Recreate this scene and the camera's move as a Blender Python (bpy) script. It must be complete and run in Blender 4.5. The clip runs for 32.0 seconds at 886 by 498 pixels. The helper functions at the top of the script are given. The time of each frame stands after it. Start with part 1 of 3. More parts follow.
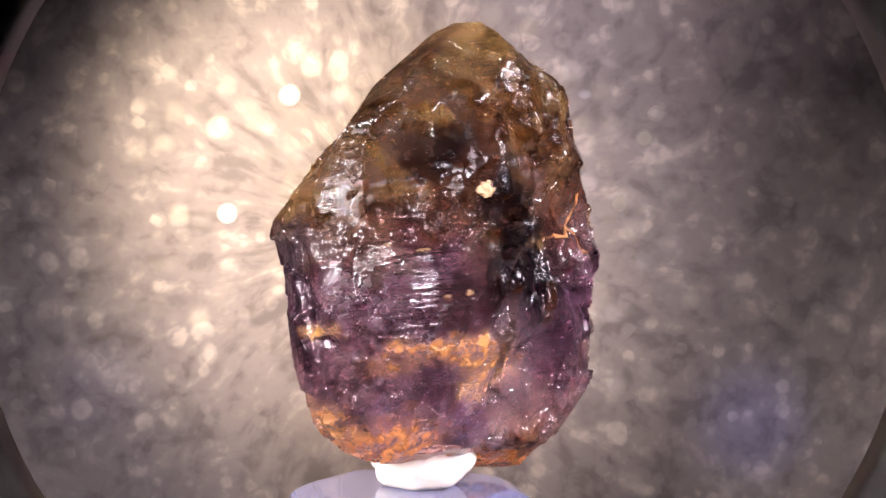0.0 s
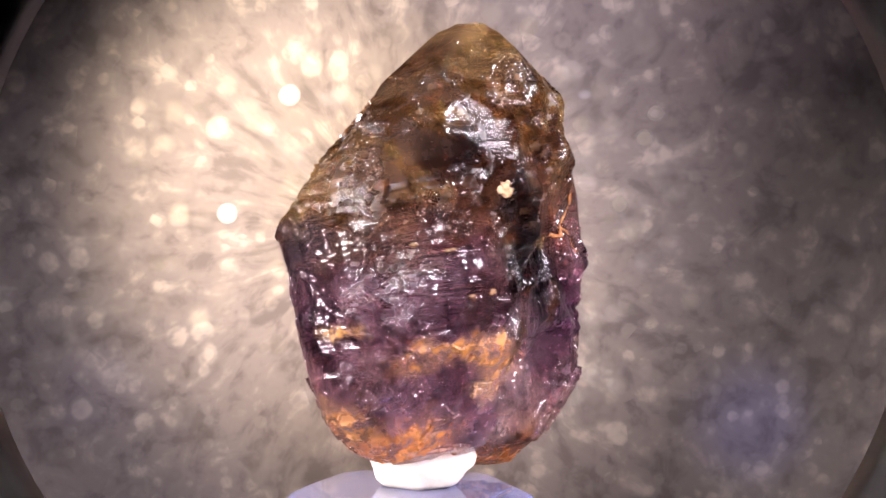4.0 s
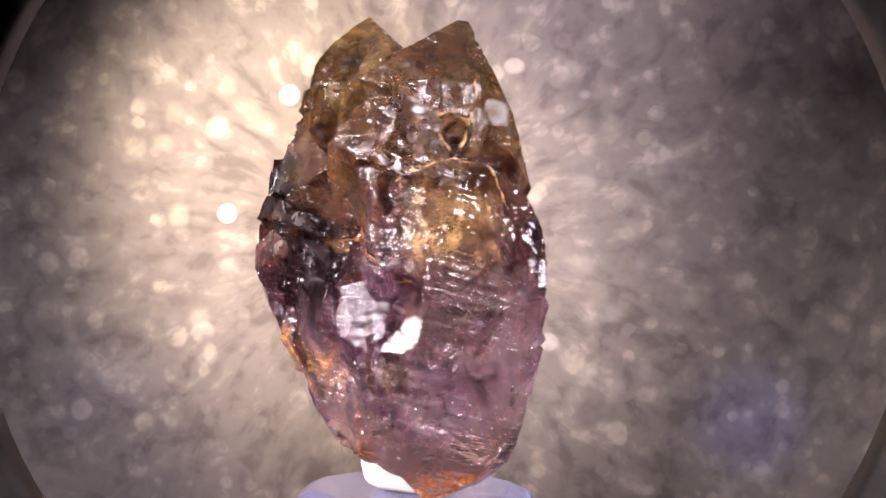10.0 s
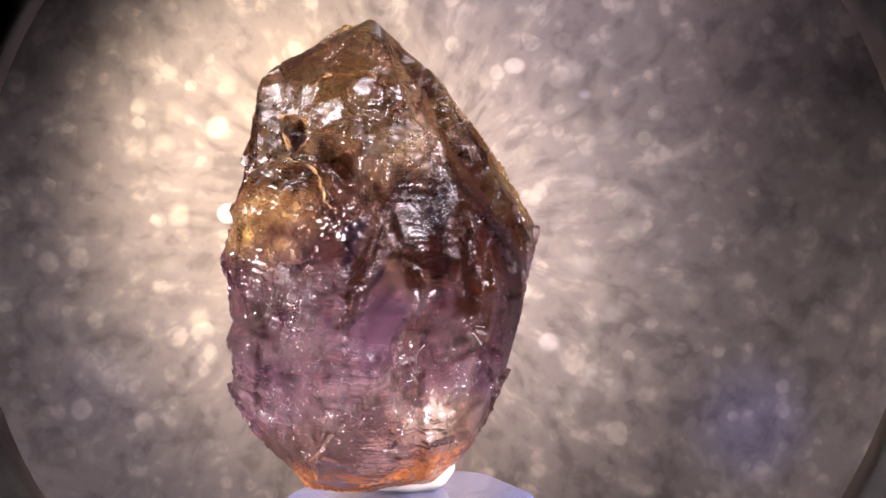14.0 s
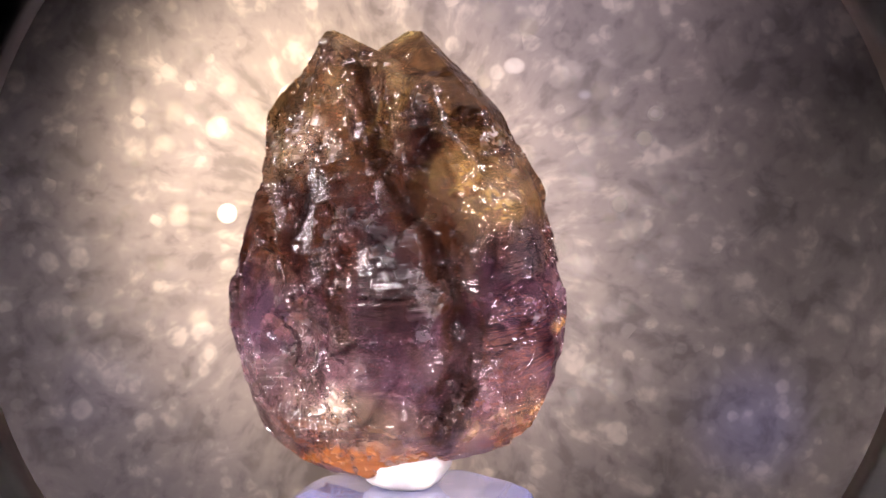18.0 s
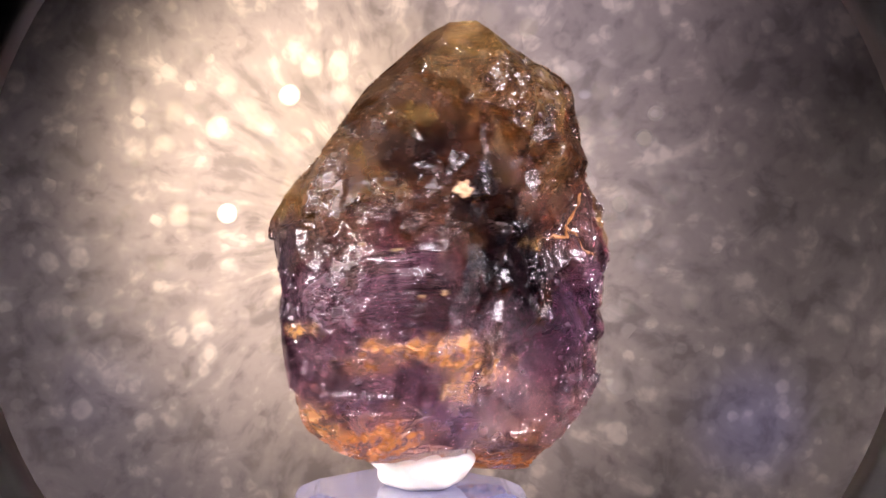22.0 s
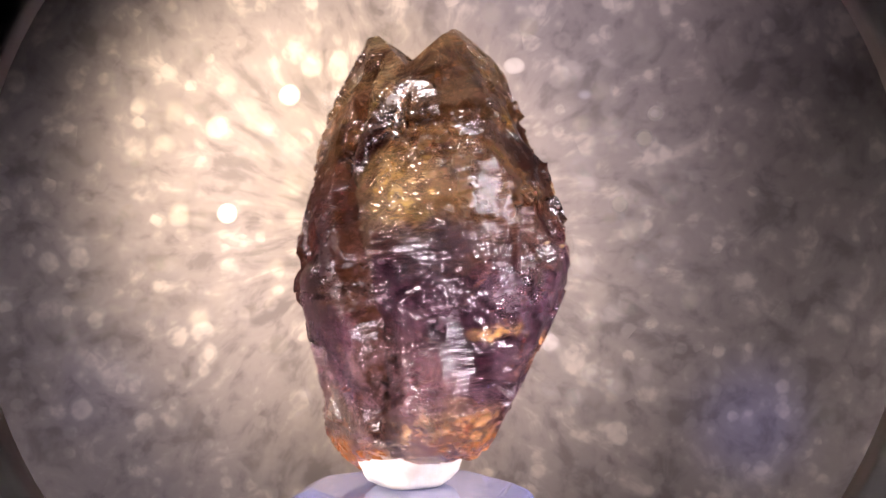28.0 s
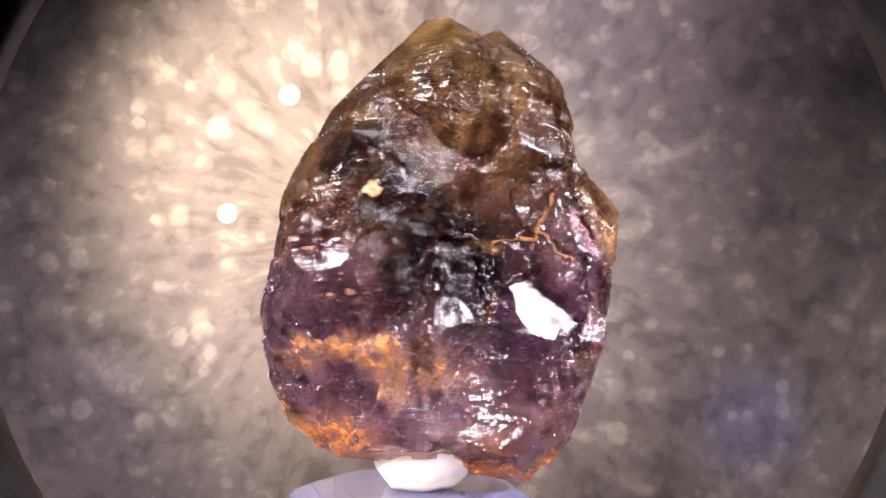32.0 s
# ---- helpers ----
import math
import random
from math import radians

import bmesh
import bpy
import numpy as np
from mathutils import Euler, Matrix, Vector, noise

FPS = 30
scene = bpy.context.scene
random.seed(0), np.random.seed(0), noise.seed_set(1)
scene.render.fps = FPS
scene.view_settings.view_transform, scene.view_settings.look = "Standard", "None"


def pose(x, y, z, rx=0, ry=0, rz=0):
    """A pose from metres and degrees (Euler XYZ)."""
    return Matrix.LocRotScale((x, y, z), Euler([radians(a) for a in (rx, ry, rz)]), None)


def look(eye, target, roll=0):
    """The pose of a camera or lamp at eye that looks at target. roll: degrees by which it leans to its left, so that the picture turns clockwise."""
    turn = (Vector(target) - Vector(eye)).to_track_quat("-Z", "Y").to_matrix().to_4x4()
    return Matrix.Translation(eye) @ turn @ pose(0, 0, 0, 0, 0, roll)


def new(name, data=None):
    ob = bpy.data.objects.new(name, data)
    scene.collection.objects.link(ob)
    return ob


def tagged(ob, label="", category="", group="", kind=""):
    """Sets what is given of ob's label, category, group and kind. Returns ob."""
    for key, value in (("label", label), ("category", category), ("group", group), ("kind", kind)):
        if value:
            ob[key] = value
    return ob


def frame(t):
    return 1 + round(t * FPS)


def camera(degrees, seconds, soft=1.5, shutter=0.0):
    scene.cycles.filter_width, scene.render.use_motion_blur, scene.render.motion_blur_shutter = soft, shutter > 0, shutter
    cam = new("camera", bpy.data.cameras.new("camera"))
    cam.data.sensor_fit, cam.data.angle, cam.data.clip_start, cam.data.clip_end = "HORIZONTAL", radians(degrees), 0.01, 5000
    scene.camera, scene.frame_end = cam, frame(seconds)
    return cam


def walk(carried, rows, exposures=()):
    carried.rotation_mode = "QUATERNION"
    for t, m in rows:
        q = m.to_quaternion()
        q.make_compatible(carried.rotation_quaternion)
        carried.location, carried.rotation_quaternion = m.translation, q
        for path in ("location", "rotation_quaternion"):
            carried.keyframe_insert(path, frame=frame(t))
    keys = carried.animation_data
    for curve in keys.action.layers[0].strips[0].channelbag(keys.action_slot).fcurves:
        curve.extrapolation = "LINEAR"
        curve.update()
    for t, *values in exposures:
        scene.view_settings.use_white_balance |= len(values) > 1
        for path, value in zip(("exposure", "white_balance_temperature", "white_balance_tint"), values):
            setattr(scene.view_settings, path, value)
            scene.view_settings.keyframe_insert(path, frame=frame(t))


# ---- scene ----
# A smoky amethyst on a clear block turns before a glitter board; the camera stands still.
# Crystal sizes are in units of U (0.05 mm); the turning axis is x = y = 0, the table is z = 0.
from mathutils.bvhtree import BVHTree

U = 5.0e-5
MID = 915 * U          # height of the line of sight where it crosses the axis
TOP = 493 * U          # height of the block's top face
cam = camera(33.33, 32.0, soft=1.5, shutter=0.5)
eye_at = look((53.6 * U, -2617 * U, MID + 100 * U), (53.6 * U, 0, MID), 0.29)
walk(cam, [(0.0, eye_at), (32.0, eye_at)], exposures=[(0.0, 0.0, 6500, 19), (32.0, 0.0, 6500, 19)])

# ---- light ----
world = bpy.data.worlds.new("room")
scene.world = world
world.use_nodes = True
world.node_tree.nodes["Background"].inputs[0].default_value = (0.80, 0.85, 1.0, 1)
world.node_tree.nodes["Background"].inputs[1].default_value = 0.008


def spot(name, eye, target, degrees, blend, watts, colour, radius):
    data = bpy.data.lights.new(name, "SPOT")
    data.spot_size, data.spot_blend = radians(degrees), blend
    data.energy, data.color, data.shadow_soft_size = watts, colour, radius
    ob = new(name, data)
    ob.matrix_world = look(eye, target)
    return ob


BOARD_Y = 1400 * U
# a warm desk lamp throws its pool on the board, two lamps stand at the sides, one beside the lens, three small blue ones low down
DESK = (-0.046, -0.012, MID + 0.050)
spot("desk_lamp", DESK, (-0.014, BOARD_Y, MID + 0.004), 44, 1.0, 0.84, (1.0, 0.835, 0.60), 0.006)
spot("lamp_right", (0.099, -0.040, MID + 0.060), (0, -0.003, MID - 0.003), 22, 0.2, 6.3, (0.97, 0.91, 0.98), 0.050)
spot("lamp_left", (-0.099, -0.040, MID + 0.042), (0, -0.003, MID - 0.003), 22, 0.2, 5.6, (1.0, 0.93, 0.93), 0.044)
spot("lamp_lens", (0.012, -0.118, MID - 0.012), (0.001, 0, MID - 0.002), 21, 0.5, 1.45, (1.0, 0.92, 0.98), 0.026)
spot("blue_lamp", (0.049, 0.020, 0.012), (0.045, BOARD_Y, MID - 0.026), 22, 1.0, 0.020, (0.25, 0.3, 1.0), 0.003)
spot("blue_lamp", (-0.056, 0.020, 0.012), (-0.043, BOARD_Y, MID - 0.022), 17, 1.0, 0.006, (0.25, 0.3, 1.0), 0.003)
spot("blue_lamp", (0.034, -0.040, 0.006), (0.002, -0.004, 0.022), 34, 0.8, 0.030, (0.25, 0.3, 1.0), 0.003)
# added fill spot with no known source: brightens the right half of the board
FILL = (0.12, -0.10, 0.55)
spot("room_lamp", FILL, (0.022, BOARD_Y, MID + 0.057), 8.6, 1.0, 17.0, (0.98, 0.87, 0.98), 0.022)


# ---- materials ----
def material(name):
    m = bpy.data.materials.new(name)
    m.use_nodes = True
    t = m.node_tree
    return m, t, t.nodes["Principled BSDF"]


def node(t, kind, **values):
    n = t.nodes.new(kind)
    for key, value in values.items():
        if key in n.inputs:
            n.inputs[key].default_value = value
    return n


def math_node(t, op, a, b=None, clamp=False):
    n = t.nodes.new("ShaderNodeMath")
    n.operation, n.use_clamp = op, clamp
    for i, v in enumerate((a, b)):
        if v is None:
            continue
        if hasattr(v, "is_linked"):
            t.links.new(v, n.inputs[i])
        else:
            n.inputs[i].default_value = v
    return n.outputs[0]


def ramp(t, fac, stops, smooth=True):
    n = t.nodes.new("ShaderNodeValToRGB")
    r = n.color_ramp
    r.interpolation = "EASE" if smooth else "LINEAR"
    while len(r.elements) < len(stops):
        r.elements.new(0.5)
    for e, (p, c) in zip(r.elements, stops):
        e.position, e.color = p, (*c, 1)
    t.links.new(fac, n.inputs[0])
    return n.outputs[0]


def mix(t, fac, a, b, mode="MIX"):
    n = t.nodes.new("ShaderNodeMix")
    n.data_type, n.blend_type = "RGBA", mode
    for i, v in ((0, fac), (6, a), (7, b)):
        if hasattr(v, "is_linked"):
            t.links.new(v, n.inputs[i])
        else:
            n.inputs[i].default_value = v if i == 0 else (*v, 1)
    return n.outputs[2]


def coords(t, scale=(1, 1, 1), turn=None):
    tc = t.nodes.new("ShaderNodeTexCoord")
    mp = t.nodes.new("ShaderNodeMapping")
    mp.inputs["Scale"].default_value = scale
    if turn:
        mp.vector_type = "TEXTURE"
        mp.inputs["Scale"].default_value = [1 / v for v in scale]
        mp.inputs["Rotation"].default_value = turn
    t.links.new(tc.outputs["Object"], mp.inputs[0])
    return mp.outputs[0]


def noise_tex(t, vec, scale, detail=4, rough=0.55, distort=0.0):
    n = t.nodes.new("ShaderNodeTexNoise")
    n.inputs["Scale"].default_value, n.inputs["Detail"].default_value = scale, detail
    n.inputs["Roughness"].default_value, n.inputs["Distortion"].default_value = rough, distort
    t.links.new(vec, n.inputs["Vector"])
    return n.outputs[0]


def bump(t, height, strength, distance, normal=None):
    n = t.nodes.new("ShaderNodeBump")
    n.inputs["Strength"].default_value, n.inputs["Distance"].default_value = strength, distance
    t.links.new(height, n.inputs["Height"])
    if normal is not None:
        t.links.new(normal, n.inputs["Normal"])
    return n.outputs[0]


def near(t, sep, centre, size):
    """1 at a place of the crystal, falling to 0 at the given half sizes; in U."""
    total = None
    for i in range(3):
        d = math_node(t, "MULTIPLY", math_node(t, "SUBTRACT", sep.outputs[i], centre[i] * U), 1 / (size[i] * U))
        d = math_node(t, "MULTIPLY", d, d)
        total = d if total is None else math_node(t, "ADD", total, d)
    return math_node(t, "SUBTRACT", 1.0, total, clamp=True)


def quartz_material():
    m, t, b = material("smoky_amethyst")
    flat = coords(t)
    sep = t.nodes.new("ShaderNodeSeparateXYZ")
    t.links.new(flat, sep.inputs[0])
    big = noise_tex(t, flat, 160, 4, 0.6, 0.4)
    fine = noise_tex(t, flat, 900, 5, 0.6)
    bands = noise_tex(t, coords(t, (70, 70, 900)), 1.0, 5, 0.65, 0.5)
    steps = noise_tex(t, coords(t, (300, 300, 2600)), 1.0, 4, 0.6)
    # colour by height, drifting with the growth zones: purple root, dark waist, brown points
    drift = noise_tex(t, flat, 75, 3, 0.5, 0.8)
    h = math_node(t, "MULTIPLY_ADD", sep.outputs[2], 1 / (840 * U))
    t.nodes[-1].inputs[2].default_value = 420 / 840
    h = math_node(t, "ADD", h, math_node(t, "MULTIPLY", math_node(t, "SUBTRACT", drift, 0.5), 0.60))
    h = math_node(t, "ADD", h, math_node(t, "MULTIPLY", math_node(t, "SUBTRACT", big, 0.5), 0.20))
    colour = ramp(t, h, [(0.00, (0.80, 0.40, 0.20)), (0.10, (0.88, 0.60, 0.54)), (0.24, (0.78, 0.50, 0.58)), (0.38, (0.60, 0.31, 0.44)),
                         (0.52, (0.46, 0.19, 0.15)), (0.66, (0.70, 0.36, 0.13)), (0.80, (0.90, 0.56, 0.17)), (0.94, (0.95, 0.66, 0.22))])
    # dark and milky veils inside the stone
    veil = noise_tex(t, coords(t, (210, 210, 120)), 1.0, 6, 0.68, 1.6)
    colour = mix(t, math_node(t, "MULTIPLY", ramp(t, veil, [(0.38, (1, 1, 1)), (0.50, (0, 0, 0))]), 0.80), colour, mix(t, 1.0, colour, (0.20, 0.13, 0.14), "MULTIPLY"))
    colour = mix(t, math_node(t, "MULTIPLY", ramp(t, veil, [(0.56, (0, 0, 0)), (0.72, (1, 1, 1))]), 0.5), colour, (0.66, 0.42, 0.31))
    colour = mix(t, math_node(t, "MULTIPLY", ramp(t, bands, [(0.44, (0, 0, 0)), (0.60, (1, 1, 1))]), 0.5), colour, mix(t, 1.0, colour, (0.45, 0.36, 0.40), "MULTIPLY"))
    wisp = noise_tex(t, coords(t, (520, 520, 420)), 1.0, 8, 0.72, 0.5)
    colour = mix(t, math_node(t, "MULTIPLY", ramp(t, wisp, [(0.36, (1, 1, 1)), (0.50, (0, 0, 0))]), 0.55), colour, mix(t, 1.0, colour, (0.35, 0.28, 0.33), "MULTIPLY"))
    colour = mix(t, math_node(t, "MULTIPLY", ramp(t, wisp, [(0.56, (0, 0, 0)), (0.70, (1, 1, 1))]), 0.36), colour, (0.82, 0.55, 0.43))
    cloud = math_node(t, "MULTIPLY", ramp(t, wisp, [(0.40, (0.25, 0.25, 0.25)), (0.66, (1, 1, 1))]), ramp(t, h, [(0.12, (1, 1, 1)), (0.42, (0.12, 0.12, 0.12))]))
    # inner planes part darker from lighter stone
    sway = noise_tex(t, flat, 300, 2)
    for scale, dark, turn in (((105, 80, 50), 0.5, (0.5, 0.6, 0.2)), ((230, 120, 330), 0.68, (0.4, -0.6, 0.9))):
        vo = t.nodes.new("ShaderNodeTexVoronoi")
        vo.inputs["Scale"].default_value = 1.0
        shove = t.nodes.new("ShaderNodeVectorMath")
        shove.operation = "ADD"
        t.links.new(coords(t, scale, turn), shove.inputs[0])
        t.links.new(sway, shove.inputs[1])
        t.links.new(shove.outputs[0], vo.inputs["Vector"])
        cell = t.nodes.new("ShaderNodeSeparateXYZ")
        t.links.new(vo.outputs["Color"], cell.inputs[0])
        colour = mix(t, ramp(t, cell.outputs[0], [(0.42, (0, 0, 0)), (0.62, (1, 1, 1))]), colour, mix(t, 1.0, colour, (dark, dark * 0.85, dark * 0.95), "MULTIPLY"))
        colour = mix(t, math_node(t, "MULTIPLY", ramp(t, cell.outputs[1], [(0.62, (0, 0, 0)), (0.80, (1, 1, 1))]), 0.45), colour, mix(t, 0.5, colour, (0.88, 0.60, 0.44)))
    # zones of their own colour within the stone, others painted shade, with wandering outlines
    stir = t.nodes.new("ShaderNodeTexNoise")
    stir.inputs["Scale"].default_value, stir.inputs["Detail"].default_value, stir.inputs["Roughness"].default_value = 210, 5, 0.65
    t.links.new(flat, stir.inputs["Vector"])
    push = t.nodes.new("ShaderNodeVectorMath")
    push.operation = "MULTIPLY_ADD"
    t.links.new(stir.outputs["Color"], push.inputs[0])
    push.inputs[1].default_value = (0.009, 0.009, 0.006)
    push.inputs[2].default_value = (-0.0045, -0.0045, -0.003)
    moved = t.nodes.new("ShaderNodeVectorMath")
    moved.operation = "ADD"
    t.links.new(flat, moved.inputs[0])
    t.links.new(push.outputs[0], moved.inputs[1])
    loose = t.nodes.new("ShaderNodeSeparateXYZ")
    t.links.new(moved.outputs[0], loose.inputs[0])
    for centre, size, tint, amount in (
            # near-black zones put the shade of valleys, hollows and seams into the colour
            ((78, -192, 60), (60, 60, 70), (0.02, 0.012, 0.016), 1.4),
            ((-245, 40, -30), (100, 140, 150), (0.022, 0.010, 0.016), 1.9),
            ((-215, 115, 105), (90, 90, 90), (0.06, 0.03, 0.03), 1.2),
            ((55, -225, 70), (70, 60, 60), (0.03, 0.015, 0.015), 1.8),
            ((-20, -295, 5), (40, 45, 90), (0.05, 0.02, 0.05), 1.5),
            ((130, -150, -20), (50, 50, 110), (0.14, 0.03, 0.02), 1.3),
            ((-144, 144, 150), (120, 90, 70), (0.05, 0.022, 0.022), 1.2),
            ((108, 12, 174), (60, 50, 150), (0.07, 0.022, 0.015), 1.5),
            # pale zone on the lower side stands in for its glints
            ((-195, 50, -190), (120, 150, 120), (0.62, 0.42, 0.50), 0.9),
            ((180, -36, 0), (80, 90, 130), (0.13, 0.045, 0.03), 1.0),
            ((60, -235, 60), (75, 80, 110), (0.15, 0.045, 0.035), 1.1),
            ((165, -60, 30), (120, 170, 240), (0.085, 0.034, 0.045), 0.8),
            ((150, -95, 20), (26, 30, 110), (0.22, 0.045, 0.025), 0.9),
            ((126, -150, -78), (30, 35, 30), (0.40, 0.11, 0.05), 0.9),
            ((36, -282, -110), (110, 80, 120), (0.36, 0.19, 0.32), 0.7),
            ((-234, -114, -108), (70, 90, 90), (0.32, 0.15, 0.27), 1.0),
            ((138, 138, -210), (120, 120, 90), (0.66, 0.34, 0.36), 1.2),
            ((102, -90, -294), (100, 110, 70), (0.46, 0.30, 0.21), 1.1),
            ((-60, -246, 264), (130, 90, 90), (0.46, 0.27, 0.10), 1.0),
            ((138, 186, 12), (80, 80, 60), (0.36, 0.28, 0.32), 0.7),
            # the pit, darkened by colour to a red-brown
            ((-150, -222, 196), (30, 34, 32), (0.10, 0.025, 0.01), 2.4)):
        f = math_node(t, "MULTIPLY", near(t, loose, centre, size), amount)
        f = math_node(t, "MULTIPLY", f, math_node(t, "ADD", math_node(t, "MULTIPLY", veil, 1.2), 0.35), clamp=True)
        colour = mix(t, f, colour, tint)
    # iron stain, orange at the root and along one belt, ochre on two faces, small ochre chips
    speck = ramp(t, math_node(t, "ADD", math_node(t, "MULTIPLY", fine, 0.5), math_node(t, "MULTIPLY", wisp, 0.5)), [(0.34, (0, 0, 0)), (0.66, (1, 1, 1))])
    opaque = math_node(t, "MULTIPLY", cloud, 0.50)
    for centre, size, tint, amount in (
            ((-90, 230, -345), (230, 190, 95), (0.80, 0.30, 0.07), 1.7),
            ((-150, 190, -165), (170, 150, 38), (0.86, 0.38, 0.10), 1.3),
            ((-230, 60, -200), (120, 120, 60), (0.75, 0.34, 0.09), 1.2),
            ((-137, 75, -213), (46, 60, 60), (0.85, 0.48, 0.24), 2.0),
            ((-10, -60, -390), (330, 330, 60), (0.62, 0.21, 0.05), 2.0),
            ((150, 110, 100), (110, 120, 110), (0.40, 0.26, 0.075), 1.0),
            ((-180, -235, 45), (110, 115, 90), (0.74, 0.45, 0.15), 1.2),
            ((-160, 20, 380), (150, 120, 55), (0.60, 0.38, 0.10), 0.7),
            ((60, -180, 192), (75, 75, 60), (0.36, 0.26, 0.18), 0.8),
            ((84, -150, -270), (115, 80, 60), (0.66, 0.50, 0.36), 1.1),
            ((60, 216, -270), (80, 80, 60), (0.74, 0.36, 0.14), 1.3),
            ((42, 252, -126), (60, 80, 22), (0.82, 0.44, 0.14), 1.5),
            ((102, 120, -294), (70, 70, 45), (0.80, 0.48, 0.24), 1.2),
            ((-150, -40, 5), (110, 40, 14), (0.60, 0.34, 0.10), 0.9)):
        f = math_node(t, "MULTIPLY", near(t, loose, centre, size), amount)
        f = math_node(t, "MULTIPLY", f, math_node(t, "ADD", math_node(t, "MULTIPLY", speck, math_node(t, "ADD", veil, 0.5)), 0.12), clamp=True)
        colour = mix(t, f, colour, tint)
        opaque = math_node(t, "MAXIMUM", opaque, f)
    # near-black shade put into seams and grooves, with brown iron in the cracks
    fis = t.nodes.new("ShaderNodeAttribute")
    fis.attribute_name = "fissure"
    shade_stain = math_node(t, "MULTIPLY", math_node(t, "MULTIPLY", fis.outputs["Fac"], 1.5, clamp=True), ramp(t, wisp, [(0.40, (1, 1, 1)), (0.70, (0.5, 0.5, 0.5))]))
    colour = mix(t, shade_stain, colour, mix(t, veil, (0.010, 0.004, 0.005), (0.10, 0.032, 0.012)))
    opaque = math_node(t, "MAXIMUM", opaque, math_node(t, "MULTIPLY", shade_stain, 0.8))
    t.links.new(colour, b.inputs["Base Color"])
    rough = ramp(t, math_node(t, "ADD", math_node(t, "MULTIPLY", fine, 0.5), math_node(t, "MULTIPLY", big, 0.5)), [(0.38, (0.10, 0.10, 0.10)), (0.66, (0.34, 0.34, 0.34))])
    t.links.new(rough, b.inputs["Roughness"])
    t.links.new(math_node(t, "SUBTRACT", 0.5, math_node(t, "MULTIPLY", shade_stain, 0.42)), b.inputs["Specular IOR Level"])
    b.inputs["IOR"].default_value = 1.545
    t.links.new(math_node(t, "SUBTRACT", 0.92, math_node(t, "MULTIPLY", opaque, 0.5)), b.inputs["Transmission Weight"])
    # wrinkled, striated skin in patches between glassy faces
    patch = ramp(t, noise_tex(t, flat, 120, 3, 0.6, 0.6), [(0.42, (0.16, 0.16, 0.16)), (0.56, (1, 1, 1))])
    patch = math_node(t, "MULTIPLY", patch, ramp(t, h, [(0.70, (1, 1, 1)), (0.92, (0.25, 0.25, 0.25))]))
    calm = t.nodes.new("ShaderNodeAttribute")
    calm.attribute_name = "calm"
    flat_face = math_node(t, "MAXIMUM", near(t, sep, (-240, -170, 100), (150, 190, 220)), calm.outputs["Fac"])
    patch = math_node(t, "MULTIPLY", patch, math_node(t, "SUBTRACT", 1.0, math_node(t, "MULTIPLY", flat_face, 1.8, clamp=True), clamp=True))
    skin = math_node(t, "ADD", math_node(t, "MULTIPLY", steps, 0.6), math_node(t, "MULTIPLY", noise_tex(t, coords(t, (520, 520, 900)), 1.0, 6, 0.7, 0.8), 0.8))
    # small flat breaks: each cell of the skin faces its own way
    n = t.nodes.new("ShaderNodeNewGeometry").outputs["Normal"]
    whole = math_node(t, "SUBTRACT", 1.0, math_node(t, "MULTIPLY", flat_face, 1.8, clamp=True), clamp=True)
    patch = math_node(t, "MULTIPLY", patch, ramp(t, h, [(0.0, (1, 1, 1)), (0.40, (0.55, 0.55, 0.55))]))
    patch = math_node(t, "MULTIPLY", patch, 1.6)
    wobble = noise_tex(t, flat, 420, 3)
    for scale, lean in (((105, 105, 72), 0.12), ((210, 210, 420), 0.16), ((330, 330, 2100), 0.16)):
        vo = t.nodes.new("ShaderNodeTexVoronoi")
        vo.inputs["Scale"].default_value = 1.0
        vo.inputs["Randomness"].default_value = 1.0
        warp = t.nodes.new("ShaderNodeVectorMath")
        warp.operation = "ADD"
        t.links.new(coords(t, scale, (0.35, 0.45, 0.2) if scale[2] < 1000 else (0.12, -0.16, 0.0)), warp.inputs[0])
        t.links.new(wobble, warp.inputs[1])
        t.links.new(warp.outputs[0], vo.inputs["Vector"])
        off = t.nodes.new("ShaderNodeVectorMath")
        off.operation = "SUBTRACT"
        t.links.new(vo.outputs["Color"], off.inputs[0])
        off.inputs[1].default_value = (0.5, 0.5, 0.5)
        size = t.nodes.new("ShaderNodeVectorMath")
        size.operation = "SCALE"
        t.links.new(off.outputs[0], size.inputs[0])
        t.links.new(math_node(t, "MULTIPLY", patch if scale[0] > 200 else whole, lean), size.inputs["Scale"])
        both = t.nodes.new("ShaderNodeVectorMath")
        both.operation = "ADD"
        t.links.new(n, both.inputs[0])
        t.links.new(size.outputs[0], both.inputs[1])
        unit = t.nodes.new("ShaderNodeVectorMath")
        unit.operation = "NORMALIZE"
        t.links.new(both.outputs[0], unit.inputs[0])
        n = unit.outputs[0]
    lines = noise_tex(t, coords(t, (80, 80, 1450), (0.16, 0.22, 0.0)), 1.0, 2, 0.5, 0.4)
    lined = ramp(t, noise_tex(t, flat, 95, 3, 0.5, 0.5), [(0.36, (0.1, 0.1, 0.1)), (0.54, (1, 1, 1))])
    lined = math_node(t, "MULTIPLY", lined, math_node(t, "SUBTRACT", 1.0, math_node(t, "MULTIPLY", calm.outputs["Fac"], 1.35), clamp=True))
    n = bump(t, math_node(t, "MULTIPLY", lines, lined), 0.72, 0.0006, n)
    n = bump(t, bands, 0.28, 0.0004, n)
    n = bump(t, math_node(t, "MULTIPLY", skin, patch), 0.34, 0.0004, n)
    t.links.new(n, b.inputs["Normal"])
    return m


